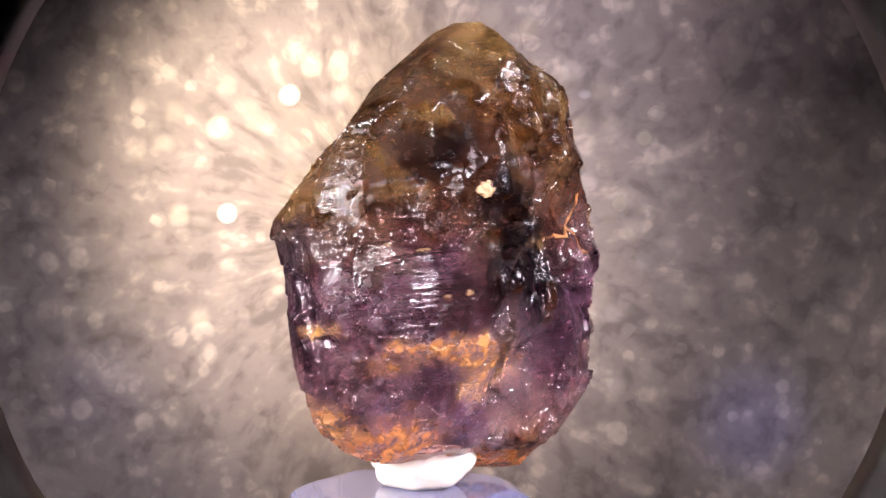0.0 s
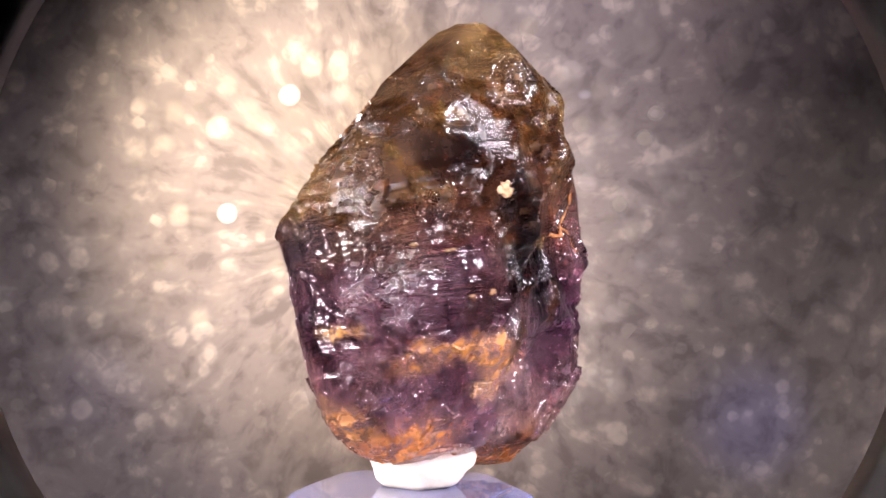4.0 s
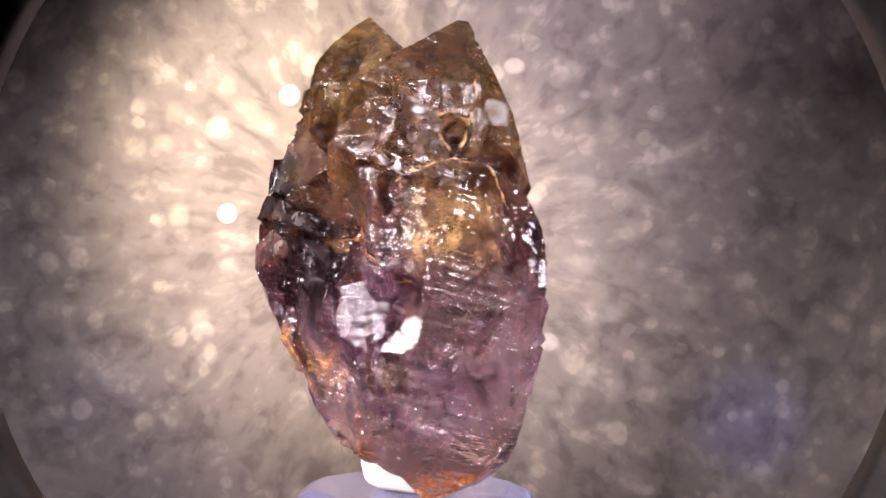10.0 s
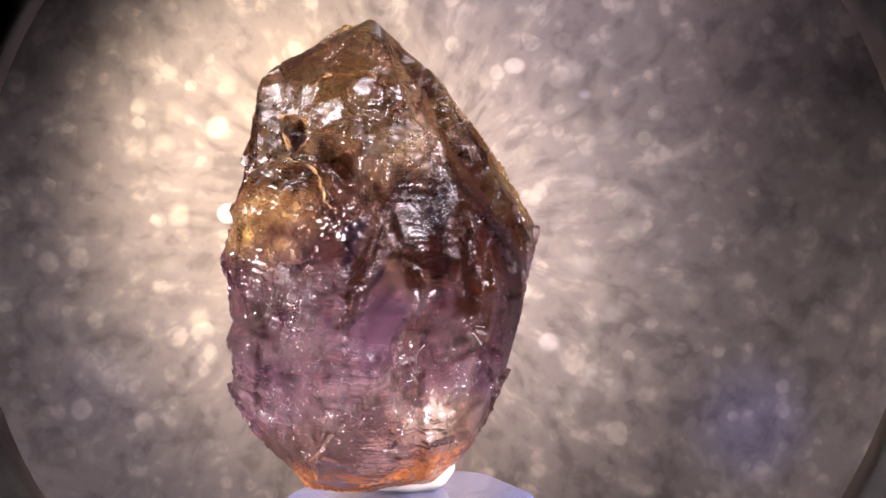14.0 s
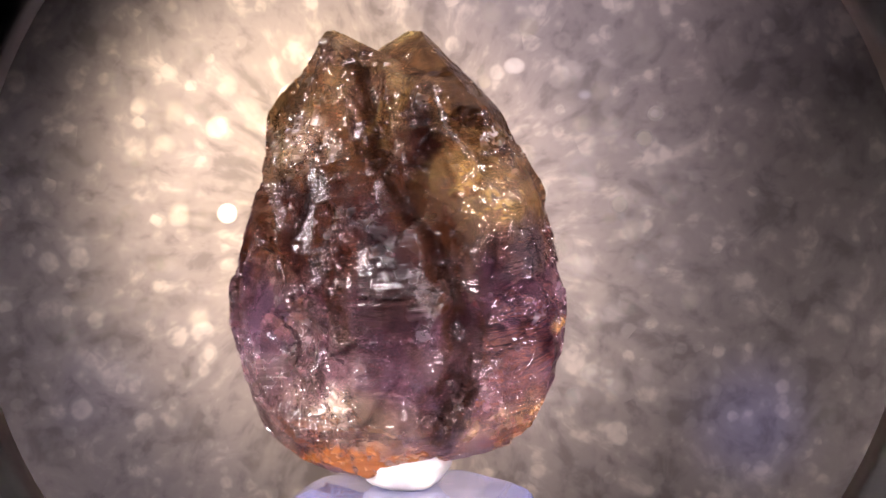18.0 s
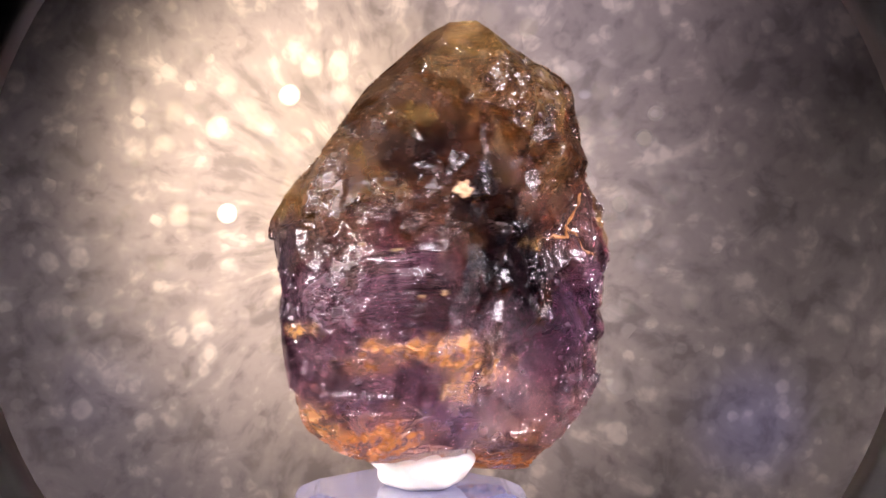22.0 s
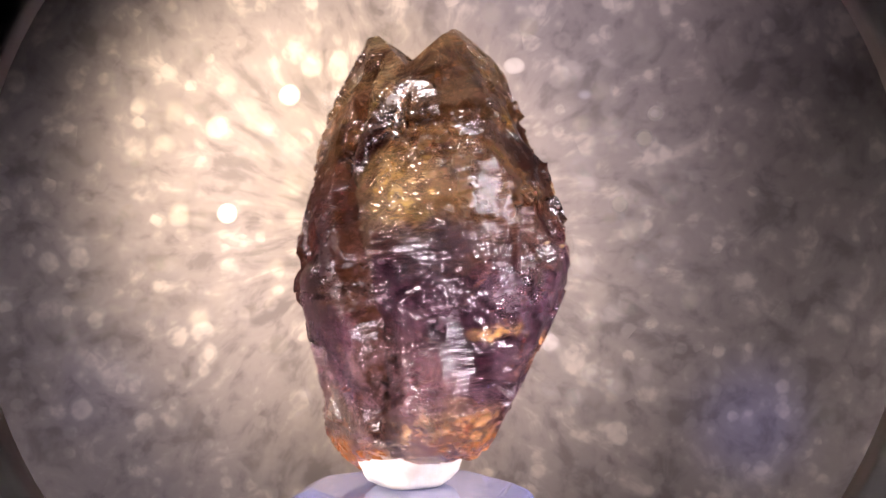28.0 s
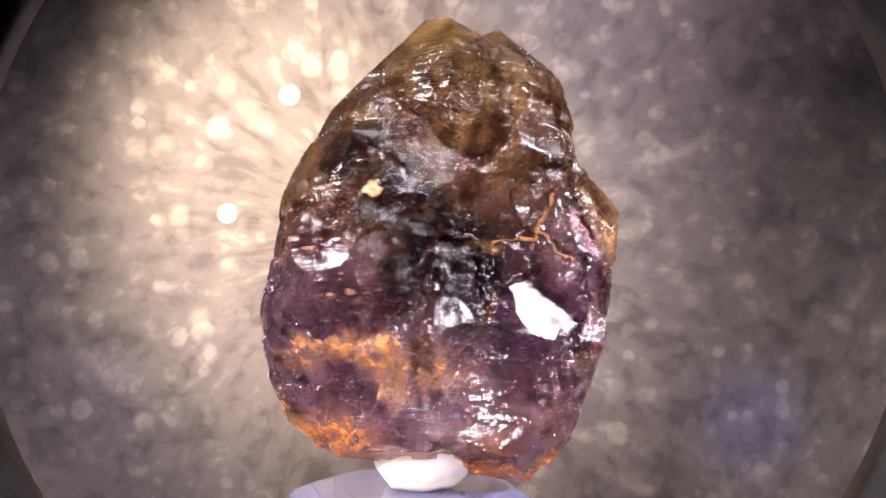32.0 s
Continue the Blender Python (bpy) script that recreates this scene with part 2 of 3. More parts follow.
def putty_material():
    m, t, b = material("white_putty")
    v = coords(t)
    n = noise_tex(t, v, 700, 4)
    t.links.new(ramp(t, n, [(0.3, (0.82, 0.75, 0.60)), (0.7, (0.92, 0.87, 0.74))]), b.inputs["Base Color"])
    b.inputs["Roughness"].default_value = 0.45
    b.inputs["Subsurface Weight"].default_value = 0.2
    b.inputs["Subsurface Radius"].default_value = (0.001, 0.0009, 0.0007)
    t.links.new(bump(t, n, 0.3, 0.0003), b.inputs["Normal"])
    return m


def glass_material():
    m, t, b = material("clear_acrylic")
    v = coords(t)
    n = noise_tex(t, v, 260, 3)
    # strong blue tint: blue light on the block, partly put into its colour
    b.inputs["Base Color"].default_value = (0.66, 0.67, 1.0, 1)
    b.inputs["IOR"].default_value = 1.49
    b.inputs["Transmission Weight"].default_value = 0.74
    t.links.new(ramp(t, n, [(0.3, (0.015, 0.015, 0.015)), (0.8, (0.09, 0.09, 0.09))]), b.inputs["Roughness"])
    t.links.new(bump(t, n, 0.15, 0.0004), b.inputs["Normal"])
    return m


def board_material():
    m, t, b = material("glitter_board")
    v = coords(t)
    sep = t.nodes.new("ShaderNodeSeparateXYZ")
    t.links.new(v, sep.inputs[0])
    # crumpled fibres that fan out from the middle of the sheet
    px, pz = math_node(t, "ADD", sep.outputs[0], 0.004), math_node(t, "ADD", sep.outputs[2], 0.039)
    ang = math_node(t, "ARCTAN2", pz, px)
    rad = math_node(t, "POWER", math_node(t, "ADD", math_node(t, "MULTIPLY", px, px), math_node(t, "MULTIPLY", pz, pz)), 0.5)
    com = t.nodes.new("ShaderNodeCombineXYZ")
    t.links.new(math_node(t, "MULTIPLY", math_node(t, "COSINE", ang), 7.0), com.inputs[0])
    t.links.new(math_node(t, "MULTIPLY", math_node(t, "SINE", ang), 7.0), com.inputs[1])
    t.links.new(math_node(t, "MULTIPLY", rad, 130.0), com.inputs[2])
    fan = noise_tex(t, com.outputs[0], 1.3, 4, 0.55, 0.4)
    soft = noise_tex(t, v, 330, 3, 0.5, 0.2)
    both = math_node(t, "ADD", math_node(t, "MULTIPLY", math_node(t, "SUBTRACT", fan, 0.12), 0.95), math_node(t, "MULTIPLY", soft, 0.25))
    # pale soft discs in the colour stand for out-of-focus glitter glints
    for scale, gain in ((230, 0.20), (330, 0.15), (420, 0.12)):
        vo = t.nodes.new("ShaderNodeTexVoronoi")
        vo.inputs["Scale"].default_value = scale
        mp = t.nodes.new("ShaderNodeMapping")
        mp.inputs["Location"].default_value = (scale * 0.013, 0.0, scale * 0.007)
        mp.inputs["Scale"].default_value = (1, 0, 1)
        t.links.new(v, mp.inputs[0])
        t.links.new(mp.outputs[0], vo.inputs["Vector"])
        cell = t.nodes.new("ShaderNodeSeparateXYZ")
        t.links.new(vo.outputs["Color"], cell.inputs[0])
        spotty = ramp(t, vo.outputs["Distance"], [(0.26, (1, 1, 1)), (0.46, (0, 0, 0))])
        spotty = math_node(t, "MULTIPLY", spotty, math_node(t, "POWER", cell.outputs[0], 2.5))
        both = math_node(t, "ADD", both, math_node(t, "MULTIPLY", spotty, gain))
    t.links.new(ramp(t, both, [(0.32, (0.235, 0.200, 0.188)), (0.52, (0.375, 0.322, 0.296)), (0.80, (0.70, 0.62, 0.54))]), b.inputs["Base Color"])
    b.inputs["Roughness"].default_value = 0.6
    return m


def flake_material():
    m, t, b = material("glitter_flake")
    geo = t.nodes.new("ShaderNodeNewGeometry")
    info = t.nodes.new("ShaderNodeObjectInfo")
    pick = math_node(t, "FRACT", math_node(t, "ADD", geo.outputs["Random Per Island"], info.outputs["Random"]))
    col = ramp(t, pick, [(0.0, (0.52, 0.49, 0.44)), (0.5, (0.84, 0.77, 0.66)), (0.85, (0.95, 0.88, 0.72)), (1.0, (0.90, 0.88, 0.88))])
    t.links.new(col, b.inputs["Base Color"])
    b.inputs["Metallic"].default_value = 0.5
    b.inputs["Roughness"].default_value = 0.42
    att = t.nodes.new("ShaderNodeAttribute")
    att.attribute_name = "cover"
    t.links.new(att.outputs["Fac"], b.inputs["Alpha"])
    return m


def plain_material(name, a, b_, rough, scale, metal=0.0):
    m, t, b = material(name)
    n = noise_tex(t, coords(t), scale, 5)
    t.links.new(ramp(t, n, [(0.3, a), (0.7, b_)]), b.inputs["Base Color"])
    b.inputs["Roughness"].default_value, b.inputs["Metallic"].default_value = rough, metal
    t.links.new(bump(t, n, 0.2, 0.0005), b.inputs["Normal"])
    return m


OCHRE = plain_material("ochre_iron", (0.34, 0.17, 0.07), (0.62, 0.44, 0.24), 0.55, 2600)
AMBER_STAIN = plain_material("amber_stain", (0.42, 0.20, 0.06), (0.72, 0.46, 0.20), 0.5, 2600)
RUST = plain_material("iron_rust", (0.20, 0.06, 0.015), (0.46, 0.20, 0.05), 0.5, 2600)
QUARTZ, PUTTY, GLASS = quartz_material(), putty_material(), glass_material()
BOARD, FLAKE = board_material(), flake_material()
DARK = plain_material("dark_cloth", (0.030, 0.030, 0.036), (0.050, 0.050, 0.058), 0.8, 300)
WALL = plain_material("grey_paint", (0.10, 0.10, 0.11), (0.13, 0.13, 0.14), 0.8, 30)
BLACK = plain_material("black_lens_paint", (0.006, 0.006, 0.007), (0.014, 0.013, 0.014), 0.6, 900)
LIP = plain_material("worn_lens_rim", (0.62, 0.58, 0.53), (0.85, 0.81, 0.75), 0.4, 700)


def mesh_of(bm, name, mat, smooth=False):
    me = bpy.data.meshes.new(name)
    bm.to_mesh(me)
    bm.free()
    me.materials.append(mat)
    if smooth:
        me.polygons.foreach_set("use_smooth", [True] * len(me.polygons))
    return me


def part(name, me, parent, label=""):
    ob = new(name, me)
    ob.parent = parent
    if label:
        tagged(ob, label)
    return ob


def box(name, mat, lo, hi, label, category, bevel=0.0):
    bm = bmesh.new()
    bmesh.ops.create_cube(bm, size=1.0)
    for v in bm.verts:
        v.co = Vector([lo[i] + (v.co[i] + 0.5) * (hi[i] - lo[i]) for i in range(3)])
    if bevel:
        bmesh.ops.bevel(bm, geom=list(bm.edges), offset=bevel, segments=2, affect="EDGES")
    return tagged(new(name, mesh_of(bm, name, mat)), label, category, kind="structure")


# ---- the room: table, board, plain walls that close it ----
box("floor", DARK, (-0.5, -0.5, -0.02), (0.5, 0.5, 0.0), "dark grey cloth-covered table top under the clear block", "table top", 0.002)
box("wall_north", WALL, (-0.5, 0.5, -0.02), (0.5, 0.52, 0.6), "plain grey painted wall", "wall")
box("wall_south", WALL, (-0.5, -0.52, -0.02), (0.5, -0.5, 0.6), "plain grey painted wall", "wall")
box("wall_east", WALL, (0.5, -0.52, -0.02), (0.52, 0.52, 0.6), "plain grey painted wall", "wall")
box("wall_west", WALL, (-0.52, -0.52, -0.02), (-0.5, 0.52, 0.6), "plain grey painted wall", "wall")
box("ceiling", WALL, (-0.52, -0.52, 0.6), (0.52, 0.52, 0.62), "plain grey painted ceiling", "ceiling")


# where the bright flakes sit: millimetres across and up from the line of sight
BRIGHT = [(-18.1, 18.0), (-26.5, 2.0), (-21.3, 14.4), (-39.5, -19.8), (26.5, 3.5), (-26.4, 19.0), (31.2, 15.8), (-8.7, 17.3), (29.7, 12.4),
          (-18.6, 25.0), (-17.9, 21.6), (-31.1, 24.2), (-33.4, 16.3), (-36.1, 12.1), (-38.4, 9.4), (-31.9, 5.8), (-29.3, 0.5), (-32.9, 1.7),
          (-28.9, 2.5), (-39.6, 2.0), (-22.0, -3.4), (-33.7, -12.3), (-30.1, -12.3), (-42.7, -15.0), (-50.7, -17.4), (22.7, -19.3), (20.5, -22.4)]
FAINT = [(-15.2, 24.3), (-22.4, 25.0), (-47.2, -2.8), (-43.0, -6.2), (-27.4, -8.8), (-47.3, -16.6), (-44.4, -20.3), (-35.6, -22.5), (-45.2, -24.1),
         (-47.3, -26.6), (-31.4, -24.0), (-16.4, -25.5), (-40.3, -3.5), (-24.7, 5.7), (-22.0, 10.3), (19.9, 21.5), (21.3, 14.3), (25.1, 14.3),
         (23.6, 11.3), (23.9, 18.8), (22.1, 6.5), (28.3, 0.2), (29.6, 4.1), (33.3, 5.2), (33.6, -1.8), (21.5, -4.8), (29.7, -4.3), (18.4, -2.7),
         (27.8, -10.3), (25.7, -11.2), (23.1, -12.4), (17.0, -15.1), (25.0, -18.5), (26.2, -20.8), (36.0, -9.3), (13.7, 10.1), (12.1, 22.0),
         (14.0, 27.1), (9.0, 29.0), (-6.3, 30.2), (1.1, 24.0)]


def disc_faces(bm, dense, layer):
    """A round flake, blurred-glint wide, with a thin, soft rim; returns its vertices."""
    rings = []
    for rr, cover in ((0.5, dense * 0.92), (0.82, dense), (1.32, 0.0)):
        ring = []
        for s in range(14):
            v = bm.verts.new((rr * math.cos(s * math.tau / 14), rr * math.sin(s * math.tau / 14), 0))
            v[layer] = cover
            ring.append(v)
        rings.append(ring)
    bm.faces.new(rings[0])
    for inner, outer in zip(rings, rings[1:]):
        for s in range(14):
            bm.faces.new((inner[s], outer[s], outer[(s + 1) % 14], inner[(s + 1) % 14]))
    return [v for ring in rings for v in ring]


def disc(name, dense):
    bm = bmesh.new()
    disc_faces(bm, dense, bm.verts.layers.float.new("cover"))
    return mesh_of(bm, name, FLAKE)


def backdrop():
    wide, high, thick = 0.32, 0.17, 0.004
    bm = bmesh.new()
    bmesh.ops.create_cube(bm, size=1.0)
    for v in bm.verts:
        v.co = Vector((v.co.x * wide, (v.co.y + 0.5) * thick, v.co.z * high))
    bmesh.ops.bevel(bm, geom=list(bm.edges), offset=0.0008, segments=2, affect="EDGES")
    ob = new("backdrop", mesh_of(bm, "backdrop", BOARD))
    ob.location = (0, BOARD_Y, high / 2)
    tagged(ob, "grey crumpled glitter board standing upright behind the crystal", "backdrop", kind="structure")
    # round flakes of many sizes, thickest where the lamp falls: the larger ones as pieces, the rest in one layer
    rng = random.Random(7)
    eye = eye_at.translation
    covers = (0.05, 0.08, 0.13, 0.20, 0.32, 0.50)
    cores = [disc("flake", d) for d in covers]
    rest = bmesh.new()
    layer = rest.verts.layers.float.new("cover")
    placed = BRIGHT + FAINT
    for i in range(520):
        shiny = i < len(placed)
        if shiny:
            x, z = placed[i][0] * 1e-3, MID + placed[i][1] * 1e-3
        elif i % 6 == 1:
            x, z = rng.gauss(0.030, 0.013), rng.gauss(MID + 0.008, 0.016)
        elif i % 3:
            x, z = rng.gauss(-0.022, 0.019), rng.gauss(MID + 0.004, 0.017)
        else:
            x, z = rng.uniform(-0.064, 0.070), rng.uniform(MID - 0.036, MID + 0.036)
        place = Vector((x, BOARD_Y - (14 + i % 40) * U, z))
        r = U * (rng.choice((23, 25, 27)) if shiny else rng.choice((15, 18, 21, 24, 27, 31)))
        half = ((Vector(DESK if x < 0.008 else FILL) - place).normalized() * (1.0 if x < 0.008 else 0.3) + (eye - place).normalized()).normalized()
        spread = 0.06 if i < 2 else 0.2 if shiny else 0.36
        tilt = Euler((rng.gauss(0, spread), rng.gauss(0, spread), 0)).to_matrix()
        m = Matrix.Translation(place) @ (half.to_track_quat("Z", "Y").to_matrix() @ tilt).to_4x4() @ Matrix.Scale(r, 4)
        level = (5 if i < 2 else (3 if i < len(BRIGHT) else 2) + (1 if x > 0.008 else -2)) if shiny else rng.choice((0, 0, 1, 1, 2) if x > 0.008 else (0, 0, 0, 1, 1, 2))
        if i < 290:
            fl = part("glitter_flake", cores[level], ob)
            fl.matrix_basis = ob.matrix_basis.inverted() @ m
        else:
            for v in disc_faces(rest, covers[level], layer):
                v.co = m @ v.co
    tagged(new("glitter", mesh_of(rest, "glitter", FLAKE)), "silver and gold round glitter flakes on the grey board", "glitter", kind="stuff")
    return ob


backdrop()


def lens_hood():
    """The black ring of the close-up lens, whose rim shows in the corners."""
    base = new("lens_hood")
    base.matrix_world = eye_at
    tagged(base, "black round close-up lens tube with a worn rim", "lens hood", kind="structure")
    for name, mat, profile in (
            ("tube", BLACK, ((8.4, -12.0), (8.3, -23.6), (9.6, -23.6), (9.6, -12.0))),
            ("rim", LIP, ((7.90, -23.62), (7.95, -25.05), (9.5, -25.05), (9.5, -23.62)))):
        bm = bmesh.new()
        seg = 96
        rings = [[bm.verts.new((r * 1e-3 * math.cos(a), r * 1e-3 * math.sin(a), z * 1e-3)) for r, z in profile] for a in [k * math.tau / seg for k in range(seg)]]
        for k in range(seg):
            p, q = rings[k], rings[(k + 1) % seg]
            for j in range(len(profile)):
                i2 = (j + 1) % len(profile)
                bm.faces.new((p[j], p[i2], q[i2], q[j]))
        bmesh.ops.recalc_face_normals(bm, faces=list(bm.faces))
        part(name, mesh_of(bm, name, mat, True), base)
    return base


lens_hood()


# ---- the turning things ----
# crystal faces: azimuth, tilt (degrees) and distance from the axis's middle (in U)
SIDE_POINT = [
    (126, 0, 9), (342, 25, 179), (243, 15, 319), (0, -90, -145), (126, 55, 268), (306, 25, 259),
    (243, 45, 383), (0, 35, 207), (252, 7, 290), (306, 15, 233), (18, 55, 269), (351, 25, 177),
    (216, 7, 312), (270, 35, 349), (342, 15, 155), (117, 7, 47), (243, 7, 298), (117, 55, 259),
    (270, 0, 259), (225, 55, 395), (243, 35, 367), (324, 15, 194),
]
SHOULDER = [
    (126, 0, 10), (324, 15, 192), (270, 15, 297), (0, -90, 77), (351, 15, 176), (0, 90, 161),
    (216, 0, 352), (315, 7, 208), (225, 35, 331), (342, 25, 174), (243, -7, 343), (297, 15, 251),
    (0, 0, 195), (342, 7, 181), (117, 0, 35), (252, 35, 315), (351, 25, 177), (189, 15, 294),
    (297, 7, 255), (342, 15, 174), (117, 7, 44), (324, 7, 195), (198, -7, 321), (306, 15, 230),
    (279, 15, 284), (9, -7, 208),
]
SIDE_WAIST = [
    (126, 0, 10), (324, -15, 222), (243, -7, 346), (0, 90, -55), (0, -90, 245), (351, -15, 204),
    (306, -15, 264), (9, -15, 212), (207, -7, 345), (342, -15, 204), (306, 0, 242), (243, -15, 359),
    (342, -25, 223), (324, -7, 209), (117, 0, 32), (270, 0, 325), (234, -15, 364), (270, -15, 349),
    (198, 0, 316), (243, 0, 337), (333, -15, 209), (342, -7, 195), (333, -25, 232), (351, -35, 247),
]
SIDE_ROOT = [
    (126, 0, 10), (333, -15, 206), (225, -35, 406), (0, 90, -223), (108, -80, 377), (297, -25, 323),
    (0, -25, 241), (297, -65, 409), (243, -15, 359), (18, -50, 325), (342, -15, 195), (306, -15, 264),
    (126, -65, 341), (315, -35, 320), (342, -35, 286), (288, -50, 401), (117, -7, 61), (351, -15, 196),
    (288, -25, 343), (270, -65, 429), (36, -65, 356), (234, -15, 363), (324, -7, 192), (315, -65, 396),
    (117, 0, 27), (135, -50, 298), (279, -15, 333), (126, -7, 52),
]
MAIN_POINT = [
    (306, 0, 23), (108, 35, 266), (36, 35, 226), (0, -90, -157), (189, 45, 375), (171, 7, 262),
    (306, 45, 236), (117, 25, 248), (63, 45, 264), (198, 7, 302), (99, 25, 241), (18, 45, 240),
    (153, 15, 274), (63, 35, 246), (117, 45, 314), (297, 0, 60), (207, 55, 389), (9, 35, 206),
    (306, 7, 59), (171, 35, 350), (72, 45, 270), (180, 0, 253), (198, 25, 352), (117, 35, 279),
    (162, 7, 257), (126, 25, 263), (351, 45, 232),
]
MAIN_SHOULDER = [
    (306, 0, 24), (117, 25, 249), (0, -90, -19), (63, 25, 242), (171, 7, 260), (0, 90, 185),
    (81, 15, 238), (27, 35, 225), (180, 7, 274), (162, 7, 258), (63, 0, 228), (99, 25, 245),
    (297, 0, 65), (162, 0, 250), (54, 35, 240), (108, 35, 248), (198, 15, 317), (81, 25, 241),
    (171, 0, 252), (144, 7, 264), (9, 45, 214), (0, 25, 192), (36, 45, 232),
]
WAIST = [
    (306, 0, 24), (162, 0, 250), (0, -90, 83), (0, 90, 41), (63, 7, 236), (117, -7, 273),
    (180, 0, 271), (81, 15, 234), (27, -15, 226), (171, 0, 252), (135, 0, 266), (171, -25, 251),
    (45, 0, 238), (297, 0, 68), (108, 45, 200), (153, -25, 252), (108, -7, 273), (171, 7, 251),
    (135, -35, 249), (36, -15, 234), (162, -7, 252),
]
BELT = [
    (306, 0, 24), (144, -25, 264), (0, 90, -67), (0, -90, 233), (45, -7, 252), (162, -15, 253),
    (117, -15, 276), (180, 0, 265), (9, -15, 209), (81, -7, 280), (126, -25, 277), (297, 0, 65),
    (63, 15, 219), (27, -7, 227), (171, -7, 257), (72, -15, 294), (90, 0, 267), (63, 0, 254),
    (144, -15, 262), (18, -15, 227), (135, -25, 270), (45, 15, 205), (99, -25, 311), (171, 0, 246),
]
ROOT = [
    (306, 0, 23), (144, -35, 299), (27, -35, 303), (0, 90, -217), (144, -65, 358), (162, -15, 255),
    (126, -25, 274), (27, -65, 358), (81, -25, 320), (18, -15, 227), (171, -25, 313), (144, -25, 267),
    (126, -80, 372), (99, -35, 331), (297, 0, 63), (18, -35, 289), (54, -7, 256), (135, -35, 300),
    (162, 0, 199), (153, -25, 277), (18, -50, 326), (180, -15, 310), (297, -25, 185), (54, -65, 373),
]

# seams, grooves and cracks in the stone: points along each (in U), width, depth
SEAMS = [
    ([(16, -92, 330), (117, -51, 138), (176, 24, 45), (195, 69, -48), (164, 86, -164), (138, 48, -282)], 34, 42),
    ([(-200, -56, 324), (-246, -32, 210), (-252, 0, 110)], 28, 36),
    ([(-92, -256, 164), (-7, -268, 91), (45, -249, 9), (77, -231, -100), (63, -207, -200)], 20, 24),
    ([(120, -150, 60), (131, -159, -19), (130, -157, -103), (90, -178, -196)], 22, 26),
    ([(147, -120, -6), (140, -127, -133)], 20, 18),
    ([(10, -285, 40), (-17, -300, -20), (-40, -318, -117)], 15, 16),
]
GROOVES = [
    ([(-252, 0, 110), (-240, 70, -26), (-211, 80, -137), (-181, 51, -253)], 15, 16),
    ([(-214, 67, 233), (-173, 149, 137), (-135, 216, 46)], 24, 16),
    ([(-249, -200, 100), (-216, -212, 144), (-158, -233, 165), (-103, -262, 150), (-57, -294, 48)], 12, 12),
    ([(140, 196, -28), (175, 141, -74)], 10, 7), ([(140, 196, -28), (42, 264, -107)], 10, 7),
    ([(150, 132, -178), (42, 258, -140), (-60, 240, -165)], 12, 8),
]
VEINS = [
    [(-255, -48, 24), (-266, -101, 42), (-268, -166, -9), (-258, -226, -44)],
    [(-266, -101, 42), (-262, -123, 83), (-243, -175, 148)],
    [(-262, -51, 24), (-248, -18, -118), (-208, 21, -214)],
    [(-268, -89, 29), (-265, -140, -95), (-258, -158, -220)],
]
# shallow hollows: centre, radius and depth
HOLLOWS = [(-275, -35, 40, 120, 40), (-245, -10, -235, 120, 42), (-245, 62, -70, 100, 30), (75, -238, -110, 120, 34),
           (78, -200, -215, 110, 40), (60, -235, 75, 70, 26), (-153, -232, 196, 30, 30), (-120, 205, 30, 70, 16), (118, 60, 260, 90, 22)]
# crumbly patches of the skin: centre, radius
CRUMBLE = [(35, -215, 190, 90), (57, -195, -261, 110), (-226, 60, 190, 75), (-70, -290, 60, 45), (160, 120, 100, 70)]
# flat cleavage faces: a point, azimuth and tilt (degrees), half width, half height (in U), spin (degrees)
FLATS = [
    (-253, -122, 212, 191, 27, 40, 60, 12), (-262, -212, 46, 192, 27, 46, 82, -8), (-256, -222, -100, 190, 24, 24, 56, 6),
    (-205, 143, -10, 179, 15, 54, 54, 40), (-203, 150, 72, 179, 16, 92, 22, 6), (-218, 78, 172, 179, 14, 56, 74, -30),
    (-236, 26, -58, 178, 15, 44, 84, 4), (-262, -115, -90, 184, 22, 44, 60, -25), (-212, -38, -238, 178, 8, 26, 34, 30),
    (-186, 144, -110, 131, 6, 22, 130, 14), (30, -262, -90, 302, 8, 52, 84, 18),
   
    (-150, 120, 215, 128, 24, 60, 40, 30), (-60, 190, 170, 104, 34, 70, 46, -20),
]
AMBER = [
    [(-246, -190, 118), (-201, -223, 149), (-142, -242, 158), (-105, -270, 136), (-75, -285, 80)],
    [(-179, -213, 221), (-156, -234, 167), (-126, -238, 215), (-150, -224, 228), (-179, -213, 221)],
    [(-126, -238, 215), (-110, -233, 271), (-90, -221, 292), (-22, -202, 290)],
]
CHIPS = [((-194, 155, 105), 15), ((-120, 236, 8), 12), ((-180, 190, -60), 7), ((-150, 210, -70), 8), ((-70, 240, 12), 6)]


